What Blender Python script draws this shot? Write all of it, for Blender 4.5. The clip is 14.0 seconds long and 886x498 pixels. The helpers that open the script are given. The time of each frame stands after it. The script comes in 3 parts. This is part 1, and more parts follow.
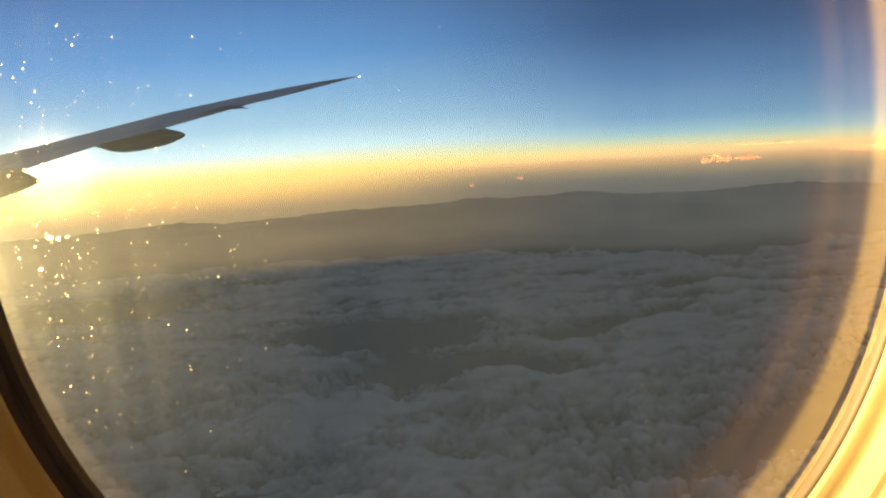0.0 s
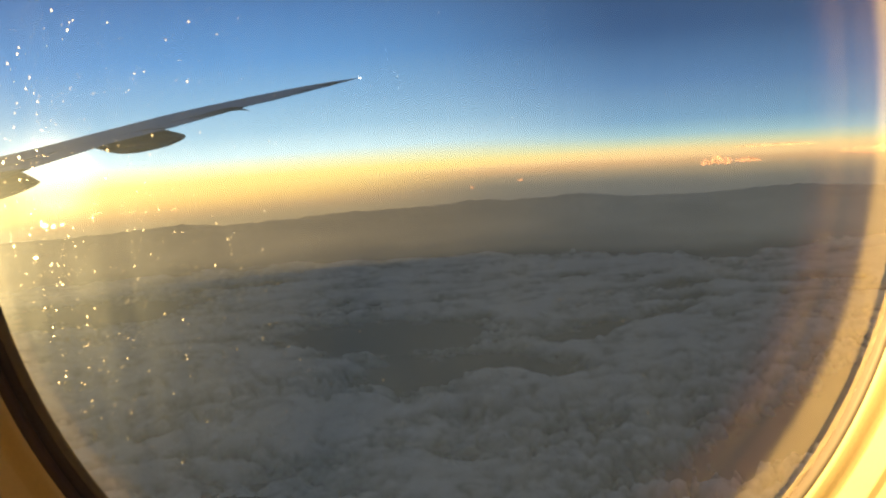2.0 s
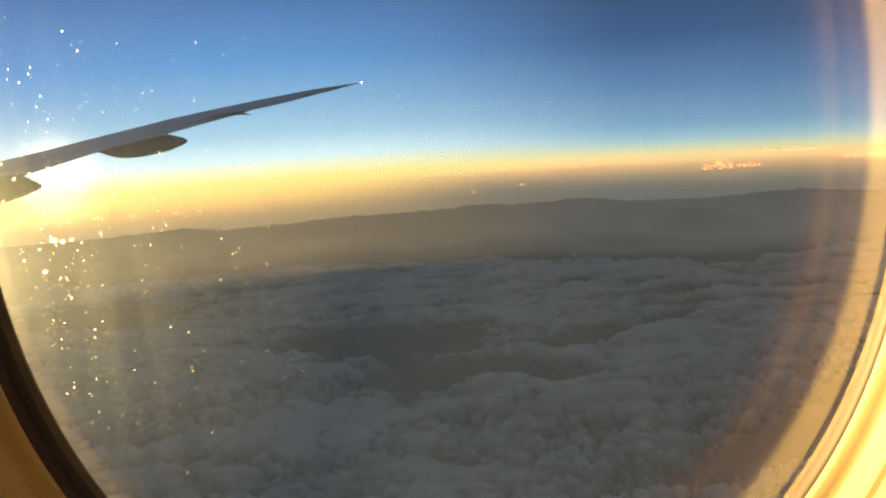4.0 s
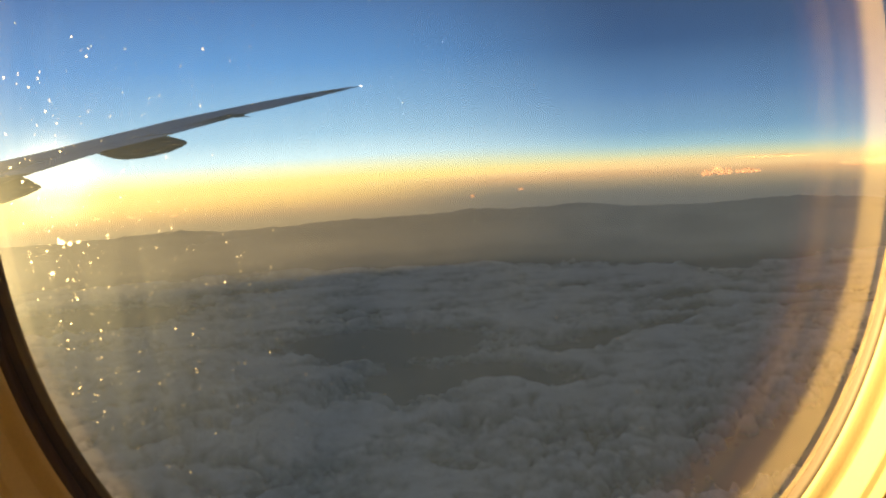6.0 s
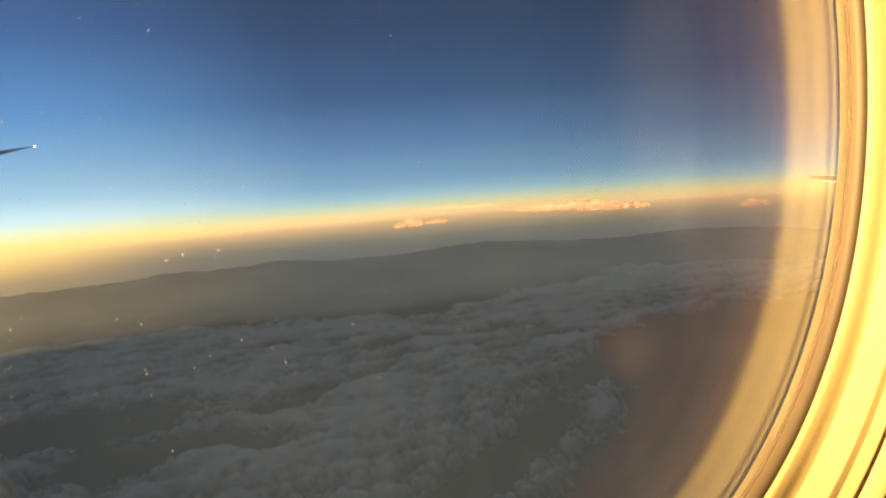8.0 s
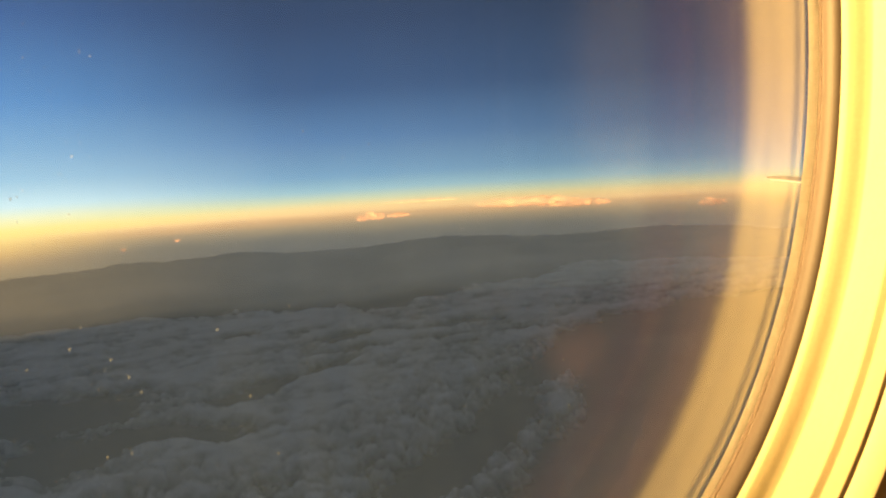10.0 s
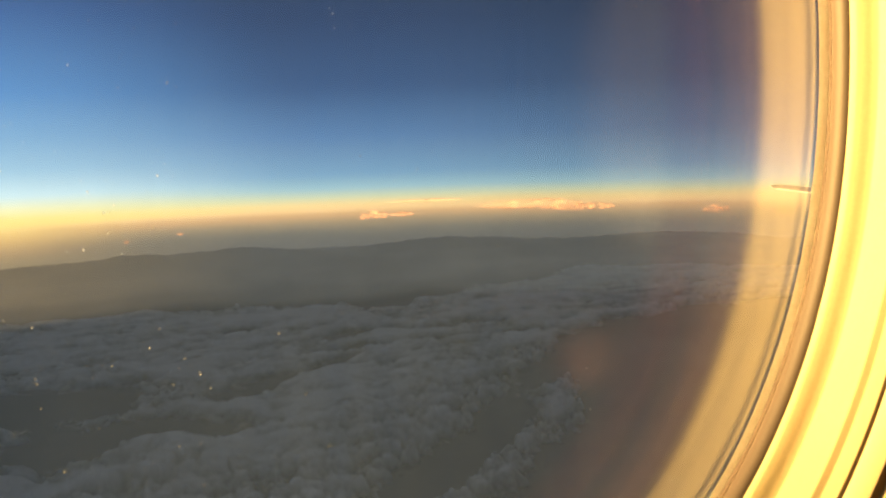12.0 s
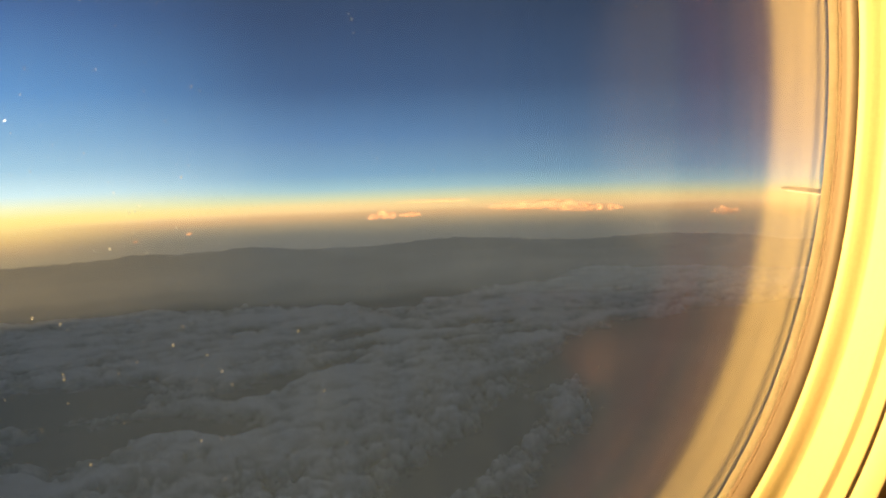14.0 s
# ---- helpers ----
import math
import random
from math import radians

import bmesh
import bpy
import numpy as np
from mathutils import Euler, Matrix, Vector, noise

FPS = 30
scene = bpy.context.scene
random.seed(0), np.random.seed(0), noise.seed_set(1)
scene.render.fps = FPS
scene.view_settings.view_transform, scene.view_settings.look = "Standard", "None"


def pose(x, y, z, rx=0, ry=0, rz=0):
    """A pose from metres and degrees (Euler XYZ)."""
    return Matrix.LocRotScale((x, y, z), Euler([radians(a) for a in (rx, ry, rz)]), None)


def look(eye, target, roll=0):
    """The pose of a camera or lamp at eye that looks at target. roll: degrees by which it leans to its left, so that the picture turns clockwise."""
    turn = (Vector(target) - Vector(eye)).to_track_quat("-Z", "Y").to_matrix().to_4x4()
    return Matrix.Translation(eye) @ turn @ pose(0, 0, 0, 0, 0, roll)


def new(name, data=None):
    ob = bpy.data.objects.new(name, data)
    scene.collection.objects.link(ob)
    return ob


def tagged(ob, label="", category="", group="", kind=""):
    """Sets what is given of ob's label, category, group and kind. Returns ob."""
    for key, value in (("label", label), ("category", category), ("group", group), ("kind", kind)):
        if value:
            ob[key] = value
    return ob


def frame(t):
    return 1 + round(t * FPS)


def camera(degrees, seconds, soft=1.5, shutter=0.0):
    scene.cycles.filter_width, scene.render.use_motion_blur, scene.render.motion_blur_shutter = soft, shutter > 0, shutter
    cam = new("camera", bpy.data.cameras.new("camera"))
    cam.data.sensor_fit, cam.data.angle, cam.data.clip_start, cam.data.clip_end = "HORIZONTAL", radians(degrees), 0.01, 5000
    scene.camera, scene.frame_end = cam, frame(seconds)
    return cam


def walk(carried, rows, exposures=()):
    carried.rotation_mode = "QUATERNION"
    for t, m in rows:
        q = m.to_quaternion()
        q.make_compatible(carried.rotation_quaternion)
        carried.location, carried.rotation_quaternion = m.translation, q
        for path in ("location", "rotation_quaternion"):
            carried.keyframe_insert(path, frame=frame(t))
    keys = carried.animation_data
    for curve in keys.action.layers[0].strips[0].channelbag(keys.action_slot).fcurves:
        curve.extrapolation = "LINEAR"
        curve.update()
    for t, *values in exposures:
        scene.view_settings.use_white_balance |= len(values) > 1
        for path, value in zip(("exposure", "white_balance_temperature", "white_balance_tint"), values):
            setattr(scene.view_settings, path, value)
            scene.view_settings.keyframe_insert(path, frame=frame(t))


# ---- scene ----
cam = camera(55, 14.0, soft=2.2)


def aim(x, y, z, yaw, pitch, roll):
    """Camera pose: yaw to the aft (right) of the window's outward normal, pitch up, roll, in degrees."""
    a, b = radians(yaw), radians(pitch)
    way = Vector((math.sin(a) * math.cos(b), math.cos(a) * math.cos(b), math.sin(b)))
    eye = Vector((x, y, z))
    return look(eye, eye + way, roll)


PATH = [
    (0.0, -0.0095, -0.2309, 0.0184, 0.57, -9.49, -4.06),
    (0.5, -0.0095, -0.2301, 0.0166, 0.53, -9.45, -3.99),
    (1.0, -0.0095, -0.2293, 0.0147, 0.49, -9.35, -3.97),
    (1.5, -0.0096, -0.2285, 0.0129, 0.49, -9.30, -3.97),
    (2.0, -0.0094, -0.2288, 0.0139, 0.55, -9.36, -4.05),
    (2.5, -0.0093, -0.2291, 0.0148, 0.57, -9.36, -3.99),
    (3.0, -0.0092, -0.2295, 0.0158, 0.55, -9.32, -4.04),
    (5.5, -0.0085, -0.2440, 0.0198, 0.42, -8.72, -3.68),
    (5.8, -0.0090, -0.2450, 0.0196, 0.55, -8.78, -3.60),
    (6.0, -0.0098, -0.2380, 0.0190, 0.60, -8.81, -3.52),
    (6.3, -0.0120, -0.2480, 0.0185, 0.62, -8.90, -3.20),
    (6.5, -0.0223, -0.2448, 0.0174, 0.64, -8.97, -2.79),
    (7.0, -0.0662, -0.2325, 0.0222, 9.25, -8.82, -2.05),
    (7.2, -0.0908, -0.2348, 0.0227, 13.51, -7.86, -2.60),
    (7.5, -0.1070, -0.2270, 0.0146, 17.08, -7.12, -3.13),
    (8.0, -0.0900, -0.1950, -0.0080, 20.88, -6.40, -4.65),
    (8.2, -0.0602, -0.1678, -0.0149, 22.09, -6.14, -4.58),
    (10.5, -0.0604, -0.1624, -0.0141, 23.66, -7.10, -3.30),
    (11.0, -0.0730, -0.1727, -0.0100, 23.64, -6.91, -2.53),
    (11.5, -0.0747, -0.1745, -0.0088, 23.43, -6.95, -2.05),
    (12.0, -0.0763, -0.1763, -0.0078, 23.27, -6.97, -2.10),
    (12.5, -0.0779, -0.1781, -0.0067, 23.11, -6.99, -1.88),
    (13.0, -0.0785, -0.1786, -0.0069, 22.89, -6.87, -1.97),
    (13.5, -0.0791, -0.1792, -0.0071, 22.79, -6.94, -2.00),
    (14.0, -0.0798, -0.1797, -0.0073, 22.72, -6.90, -1.99),
]
walk(cam, [(r[0], aim(*r[1:])) for r in PATH], exposures=[(0.0, 3.2), (14.0, 3.2)])

# ---------------------------------------------------------------- light
# x: aft along the aircraft, y: outwards through the window, z: up. The low sun stands ahead of the wing.
SUN_AZ, SUN_EL = -43.8, -1.6
GLOW_AZ, GLOW_EL = -23.7, -2.3
HORIZON = -4.0


def heading(az, el):
    a, e = radians(az), radians(el)
    return Vector((math.sin(a) * math.cos(e), math.cos(a) * math.cos(e), math.sin(e)))


sun_data = bpy.data.lights.new("sun", "SUN")
sun_data.energy, sun_data.angle, sun_data.color = 5.0, radians(0.6), (1.0, 0.63, 0.22)
sun = new("sun", sun_data)
sun.matrix_world = look(heading(SUN_AZ, SUN_EL) * 100, (0, 0, 0))


class Nodes:
    """A short hand for node trees."""

    def __init__(self, tree):
        self.tree = tree
        tree.nodes.clear()

    def add(self, kind, inputs=None, **attrs):
        n = self.tree.nodes.new(kind)
        if "data_type" in attrs:
            n.data_type = attrs["data_type"]
        if "blend_type" in attrs:
            n.blend_type = attrs["blend_type"]
        if "operation" in attrs:
            n.operation = attrs["operation"]
        if "use_clamp" in attrs:
            n.use_clamp = attrs["use_clamp"]
        if "interpolation_type" in attrs:
            n.interpolation_type = attrs["interpolation_type"]
        if "attribute_name" in attrs:
            n.attribute_name = attrs["attribute_name"]
        if "sky_type" in attrs:
            n.sky_type, n.sun_disc, n.altitude = attrs["sky_type"], attrs["sun_disc"], attrs["altitude"]
            n.sun_elevation, n.sun_rotation = attrs["sun_elevation"], attrs["sun_rotation"]
        for k, v in (inputs or {}).items():
            if isinstance(v, bpy.types.NodeSocket):
                self.tree.links.new(v, n.inputs[k])
            else:
                n.inputs[k].default_value = v
        return n

    def math(self, op, a, b=0.0, clamp=False):
        n = self.add("ShaderNodeMath", {0: a, 1: b}, operation=op, use_clamp=clamp)
        return n.outputs[0]

    def ramp(self, fac, stops, mode="LINEAR"):
        n = self.add("ShaderNodeValToRGB", {0: fac})
        n.color_ramp.interpolation = mode
        el = n.color_ramp.elements
        while len(el) < len(stops):
            el.new(0.5)
        for e, (p, c) in zip(el, stops):
            e.position = p
            e.color = (*c, 1) if len(c) == 3 else c
        return n.outputs[0]

    def mix(self, fac, a, b, blend="MIX"):
        n = self.add("ShaderNodeMix", None, data_type="RGBA", blend_type=blend)
        for i, v in ((0, fac), (6, a), (7, b)):
            if isinstance(v, bpy.types.NodeSocket):
                self.tree.links.new(v, n.inputs[i])
            else:
                n.inputs[i].default_value = v if i == 0 else ((*v, 1) if len(v) == 3 else v)
        return n.outputs[2]

    def noise(self, scale, detail=4.0, rough=0.55, vector=None, out=0):
        n = self.add("ShaderNodeTexNoise", {"Scale": scale, "Detail": detail, "Roughness": rough})
        if vector is not None:
            self.tree.links.new(vector, n.inputs["Vector"])
        return n.outputs[out]


def srgb(r, g, b):
    return tuple(((c / 255 + 0.055) / 1.055) ** 2.4 if c > 10 else c / 255 / 12.92 for c in (r, g, b))


def glowing(r, g, b, k=1.25):
    return tuple(c * k for c in srgb(r, g, b))


K = 0.109  # the sky's radiance, set against the exposure

world = bpy.data.worlds.new("sky")
scene.world = world
world.use_nodes = True
N = Nodes(world.node_tree)
coord = N.add("ShaderNodeTexCoord").outputs["Generated"]
sep = N.add("ShaderNodeSeparateXYZ", {0: coord})
# elevation over the visible horizon, 0 to 1 over 40 degrees
elev = N.math("MULTIPLY", N.math("ARCSINE", sep.outputs[2]), 180 / math.pi)
h = N.math("DIVIDE", N.math("SUBTRACT", elev, HORIZON), 40.0, True)
cool = N.ramp(h, [
    (0.0, glowing(248, 204, 140, 1.45)), (0.009, glowing(244, 214, 146, 1.45)), (0.020, glowing(206, 214, 178, 1.4)), (0.034, glowing(158, 198, 210, 1.3)),
    (0.058, glowing(122, 172, 210, 1.16)), (0.12, glowing(85, 136, 192, 1.08)), (0.20, srgb(46, 91, 148)), (0.31, srgb(29, 64, 115)), (0.42, srgb(27, 55, 98)), (0.6, glowing(106, 113, 128, 1.3)), (1.0, glowing(128, 135, 150, 1.35))])
warm = N.ramp(h, [
    (0.0, glowing(255, 224, 128, 1.4)), (0.012, glowing(255, 236, 140, 1.4)), (0.028, glowing(255, 250, 196, 1.35)), (0.046, glowing(222, 250, 254, 1.3)),
    (0.085, glowing(176, 222, 250, 1.12)), (0.13, glowing(146, 198, 240, 1.08)), (0.20, glowing(100, 162, 226, 1.12)), (0.33, srgb(66, 114, 184)), (0.45, srgb(60, 96, 156)), (0.6, glowing(106, 113, 128, 1.3)), (1.0, glowing(128, 135, 150, 1.35))])
near = N.add("ShaderNodeVectorMath", {0: coord, 1: heading(GLOW_AZ, GLOW_EL)}, operation="DOT_PRODUCT").outputs["Value"]
side = N.add("ShaderNodeMapRange", {0: near, 1: 0.78, 2: 0.985, 3: 0.0, 4: 1.0}, interpolation_type="SMOOTHSTEP").outputs[0]
sky_colour = N.mix(side, cool, warm)
away = N.add("ShaderNodeMapRange", {0: near, 1: 0.30, 2: 0.85, 3: 0.34, 4: 1.0}, interpolation_type="SMOOTHSTEP").outputs[0]
sky_colour = N.mix(N.math("ADD", N.math("MULTIPLY", h, 4.0), 0.52, True), sky_colour, N.mix(1.0, sky_colour, away, "MULTIPLY"))
glow = N.math("MULTIPLY", N.math("POWER", N.math("MAXIMUM", near, 0.0), 2200.0), 2.6)
sky_colour = N.mix(1.0, sky_colour, N.mix(glow, (0, 0, 0), (1.0, 0.80, 0.42)), "ADD")
air = N.add("ShaderNodeTexSky", None, sky_type="NISHITA", sun_disc=False, sun_elevation=radians(SUN_EL),
            sun_rotation=radians(SUN_AZ), altitude=9000.0)
bg_main = N.add("ShaderNodeBackground", {"Color": sky_colour, "Strength": K})
bg_air = N.add("ShaderNodeBackground", {"Color": air.outputs[0], "Strength": 0.002})
both = N.add("ShaderNodeAddShader", {0: bg_main.outputs[0], 1: bg_air.outputs[0]})
N.add("ShaderNodeOutputWorld", {0: both.outputs[0]})

# ---------------------------------------------------------------- materials


def material(name):
    m = bpy.data.materials.new(name)
    m.use_nodes = True
    return m, Nodes(m.node_tree)


def plain(name, colour, rough=0.5, metal=0.0, vary=0.12, scale=60.0, bump=0.05, fine=600.0, spec=0.5):
    """A surface with uneven colour at two scales and a fine grain."""
    m, n = material(name)
    c = n.add("ShaderNodeTexCoord").outputs["Object"]
    a, b = n.noise(scale, 5, 0.6, c), n.noise(fine, 3, 0.6, c)
    f = n.math("MULTIPLY", n.math("ADD", a, b), 0.5)
    dark = tuple(v * (1 - vary) for v in colour)
    light = tuple(min(1, v * (1 + vary)) for v in colour)
    col = n.ramp(f, [(0.35, dark), (0.65, light)])
    bm = n.add("ShaderNodeBump", {"Strength": bump, "Distance": 0.001, "Height": b})
    p = n.add("ShaderNodeBsdfPrincipled", {"Base Color": col, "Roughness": rough, "Metallic": metal, "Normal": bm.outputs[0],
                                           "Specular IOR Level": spec})
    n.add("ShaderNodeOutputMaterial", {0: p.outputs[0]})
    return m


CREAM = plain("cream_cabin_plastic", (0.66, 0.54, 0.30), 0.6, 0, 0.05, 25, 0.04, 900, 0.3)
CREAM_DULL = plain("cream_cabin_panel", (0.58, 0.50, 0.36), 0.6, 0, 0.06, 12, 0.2, 700)
LIP = plain("tan_rubber", (0.064, 0.043, 0.028), 0.6, 0, 0.1, 120, 0.05, 1500, 0.3)
RUBBER = plain("dark_rubber", (0.034, 0.025, 0.019), 0.6, 0, 0.12, 120, 0.08, 1500, 0.3)
SEAL = plain("grey_seal", (0.36, 0.32, 0.26), 0.6, 0, 0.15, 200, 0.3, 1800)
TAUPE = plain("taupe_cabin_plastic", (0.050, 0.031, 0.030), 0.7, 0, 0.08, 25, 0.1, 900, 0.15)
MAROON = plain("maroon_ring_tint", (0.027, 0.0085, 0.0075), 0.8, 0, 0.12, 25, 0.1, 900, 0.1)
TEETH = plain("tan_seal_teeth", (0.060, 0.042, 0.028), 0.7, 0, 0.2, 200, 0.1, 1500, 0.15)
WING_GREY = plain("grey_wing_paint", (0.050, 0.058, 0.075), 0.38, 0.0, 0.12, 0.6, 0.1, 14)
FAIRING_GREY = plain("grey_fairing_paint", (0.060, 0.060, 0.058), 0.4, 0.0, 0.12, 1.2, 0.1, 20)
TAIL_WHITE = plain("white_tail_paint", (0.78, 0.77, 0.75), 0.35, 0.0, 0.06, 0.8, 0.05, 14)
BRIGHT_METAL = plain("bare_leading_edge", (0.20, 0.21, 0.23), 0.35, 0.6, 0.06, 1.5, 0.05, 20)
SKIN = plain("white_fuselage_paint", (0.7, 0.7, 0.7), 0.4, 0.0, 0.06, 1.5, 0.05, 20)
CARPET = plain("dark_cabin_carpet", (0.05, 0.05, 0.07), 0.9, 0, 0.3, 30, 0.4, 400)
SEAT_CLOTH = plain("reddish_seat_cloth", (0.11, 0.05, 0.042), 0.85, 0, 0.2, 40, 0.4, 900)
BOLSTER = plain("red_seat_cloth", (0.050, 0.018, 0.016), 0.85, 0, 0.2, 40, 0.4, 900)
HEAD_CLOTH = plain("dull_brown_cloth", (0.014, 0.010, 0.010), 0.85, 0, 0.2, 40, 0.4, 900)
CABIN = plain("cabin_lining", (0.50, 0.46, 0.40), 0.7, 0, 0.08, 4, 0.2, 200)


def rim_material():
    """The ground edge of the acrylic pane, milky and lit through from outside."""
    m, n = material("milky_pane_edge")
    c = n.add("ShaderNodeTexCoord").outputs["Object"]
    col = n.ramp(n.noise(160.0, 4, 0.6, c), [(0.3, (0.50, 0.47, 0.40)), (0.7, (0.68, 0.65, 0.58))])
    d = n.add("ShaderNodeBsdfDiffuse", {"Color": col})
    t = n.add("ShaderNodeBsdfTranslucent", {"Color": col})
    mixed = n.add("ShaderNodeMixShader", {0: 0.75, 1: d.outputs[0], 2: t.outputs[0]})
    n.add("ShaderNodeOutputMaterial", {0: mixed.outputs[0]})
    return m


RIM = rim_material()


def lamp_material():
    m, n = material("white_position_light")
    e = n.add("ShaderNodeEmission", {"Color": (1.0, 0.93, 0.82, 1), "Strength": 0.75})
    n.add("ShaderNodeOutputMaterial", {0: e.outputs[0]})
    return m


def pane_material(name, gloss, haze, grime):
    """Clear acrylic: it lets the view through, mirrors a part, and its fine dust scatters the sun forwards."""
    m, n = material(name)
    c = n.add("ShaderNodeTexCoord").outputs["Object"]
    fac = n.math("ADD", n.math("MULTIPLY", n.add("ShaderNodeFresnel", {"IOR": 1.5}).outputs[0], gloss), 0.0, True) if haze == 0 else gloss
    clear = n.add("ShaderNodeBsdfTransparent", {"Color": (0.97, 0.97, 0.96, 1)})
    mirror = n.add("ShaderNodeBsdfGlossy", {"Color": (1, 1, 1, 1), "Roughness": 0.135})
    mirror.distribution = "BECKMANN"
    if haze == 0:
        # Vertical streaks of the mirror image, put into the share that is mirrored.
        streak_coords = n.add("ShaderNodeMapping", {0: c, 3: (210.0, 1.0, 4.0)}).outputs[0]
        fac = n.math("MULTIPLY", fac, n.math("ADD", n.math("MULTIPLY", n.noise(1.0, 4, 0.65, streak_coords), 0.5), 0.75), True)
    body = n.add("ShaderNodeMixShader", {0: fac, 1: clear.outputs[0], 2: mirror.outputs[0]})
    if haze > 0:
        blotch = n.ramp(n.noise(11.0, 6, 0.65, c), [(0.35, (0.35,) * 3), (0.7, (1.0,) * 3)])
        stretched = n.add("ShaderNodeMapping", {0: c, 3: (90.0, 90.0, 7.0)}).outputs[0]
        streak = n.ramp(n.noise(1.0, 3, 0.6, stretched), [(0.35, (0.6,) * 3), (0.7, (1.0,) * 3)])
        dust = n.ramp(n.noise(700.0, 2, 0.6, c), [(0.4, (1.0,) * 3), (0.8, (grime,) * 3)])
        place = n.add("ShaderNodeSeparateXYZ", {0: c})
        # Denser dust low down; the mask also holds the sun's glare low.
        low_scatter = n.add("ShaderNodeMapRange", {0: n.math("ADD", place.outputs[2], n.math("MULTIPLY", n.math("SUBTRACT", blotch, 0.7), 0.05)), 1: 0.032, 2: -0.03, 3: 0.18, 4: 1.2},
                        interpolation_type="SMOOTHSTEP").outputs[0]
        dust = n.math("MULTIPLY", dust, low_scatter)
        f = n.math("MULTIPLY", n.math("MULTIPLY", blotch, streak), n.math("MULTIPLY", dust, haze))
        wide = n.add("ShaderNodeBsdfRefraction", {"Color": (0.74, 0.88, 1.0, 1), "Roughness": 0.82, "IOR": 1.3})
        wide.distribution = "GGX"
        body = n.add("ShaderNodeMixShader", {0: f, 1: body.outputs[0], 2: wide.outputs[0]})
        # Stands in for airlight too: a faint veil, blue to grey the gold sun.
        veil_scatter = n.add("ShaderNodeBsdfTranslucent", {"Color": (0.220, 0.40, 1.0, 1)})
        body = n.add("ShaderNodeMixShader", {0: n.math("MULTIPLY", n.math("ADD", n.math("MULTIPLY", blotch, 0.5), 0.6), 0.0165), 1: body.outputs[0], 2: veil_scatter.outputs[0]})
    n.add("ShaderNodeOutputMaterial", {0: body.outputs[0]})
    return m


INNER_PANE = pane_material("clear_inner_pane", 4.3, 0.0, 1.0)
OUTER_PANE = pane_material("dusty_outer_pane", 0.03, 0.039, 1.04)


def ice_material():
    m, n = material("ice_and_dust")
    t = n.add("ShaderNodeBsdfRefraction", {"Color": (0.9, 0.9, 0.9, 1), "Roughness": 0.9, "IOR": 1.3})
    d = n.add("ShaderNodeBsdfDiffuse", {"Color": (0.7, 0.7, 0.7, 1)})
    a = n.add("ShaderNodeMixShader", {0: 0.08, 1: t.outputs[0], 2: d.outputs[0]})
    drop = n.add("ShaderNodeAttribute", None, attribute_name="drop").outputs["Fac"]
    milky = n.add("ShaderNodeBsdfTranslucent", {"Color": (0.75, 0.80, 0.95, 1)})
    a = n.add("ShaderNodeMixShader", {0: n.math("ADD", n.math("MULTIPLY", drop, -0.015), 0.046), 1: a.outputs[0], 2: milky.outputs[0]})
    clear = n.add("ShaderNodeBsdfTransparent")
    rnd = n.add("ShaderNodeNewGeometry").outputs["Random Per Island"]
    k = n.math("ADD", n.math("MULTIPLY", n.math("POWER", rnd, 3.0), 0.65), 0.06)
    k = n.math("MAXIMUM", k, n.math("MULTIPLY", drop, 0.4))
    core = n.add("ShaderNodeAttribute", None, attribute_name="core").outputs["Fac"]
    k = n.math("MULTIPLY", k, n.math("MULTIPLY", core, 1.8, True))
    mixed = n.add("ShaderNodeMixShader", {0: k, 1: clear.outputs[0], 2: a.outputs[0]})
    n.add("ShaderNodeOutputMaterial", {0: mixed.outputs[0]})
    return m


ICE = ice_material()


def cloud_material():
    m, n = material("grey_white_cloud")
    c = n.add("ShaderNodeTexCoord").outputs["Object"]
    flat = n.add("ShaderNodeMapping", {0: c, 3: (0.7, 1.5, 0.0)}).outputs[0]
    cover = n.add("ShaderNodeAttribute", None, attribute_name="cover").outputs["Fac"]
    wisps = n.math("SUBTRACT", n.noise(0.009, 9, 0.68, flat), 0.5)
    tufts = n.math("SUBTRACT", n.noise(0.05, 6, 0.6, flat), 0.5)
    ragged = n.math("ADD", cover, n.math("ADD", n.math("MULTIPLY", wisps, 2.0), n.math("MULTIPLY", tufts, 0.6)))
    alpha = n.add("ShaderNodeMapRange", {0: ragged, 1: -0.25, 2: 1.15, 3: 0.0, 4: 1.0}, interpolation_type="SMOOTHSTEP").outputs[0]
    coarse = n.add("ShaderNodeBump", {"Strength": 1.0, "Distance": 24.0, "Height": n.noise(0.028, 8, 0.6, c)})
    bump = n.add("ShaderNodeBump", {"Strength": 0.9, "Distance": 10.0, "Height": n.noise(0.11, 8, 0.65, c), "Normal": coarse.outputs[0]})
    col = n.ramp(n.noise(0.004, 4, 0.6, c), [(0.3, (0.78, 0.785, 0.80)), (0.7, (0.90, 0.90, 0.91))])
    d = n.add("ShaderNodeBsdfDiffuse", {"Color": col, "Roughness": 1.0, "Normal": bump.outputs[0]})
    clear = n.add("ShaderNodeBsdfTransparent")
    mixed = n.add("ShaderNodeMixShader", {0: alpha, 1: clear.outputs[0], 2: d.outputs[0]})
    n.add("ShaderNodeOutputMaterial", {0: mixed.outputs[0]})
    return m


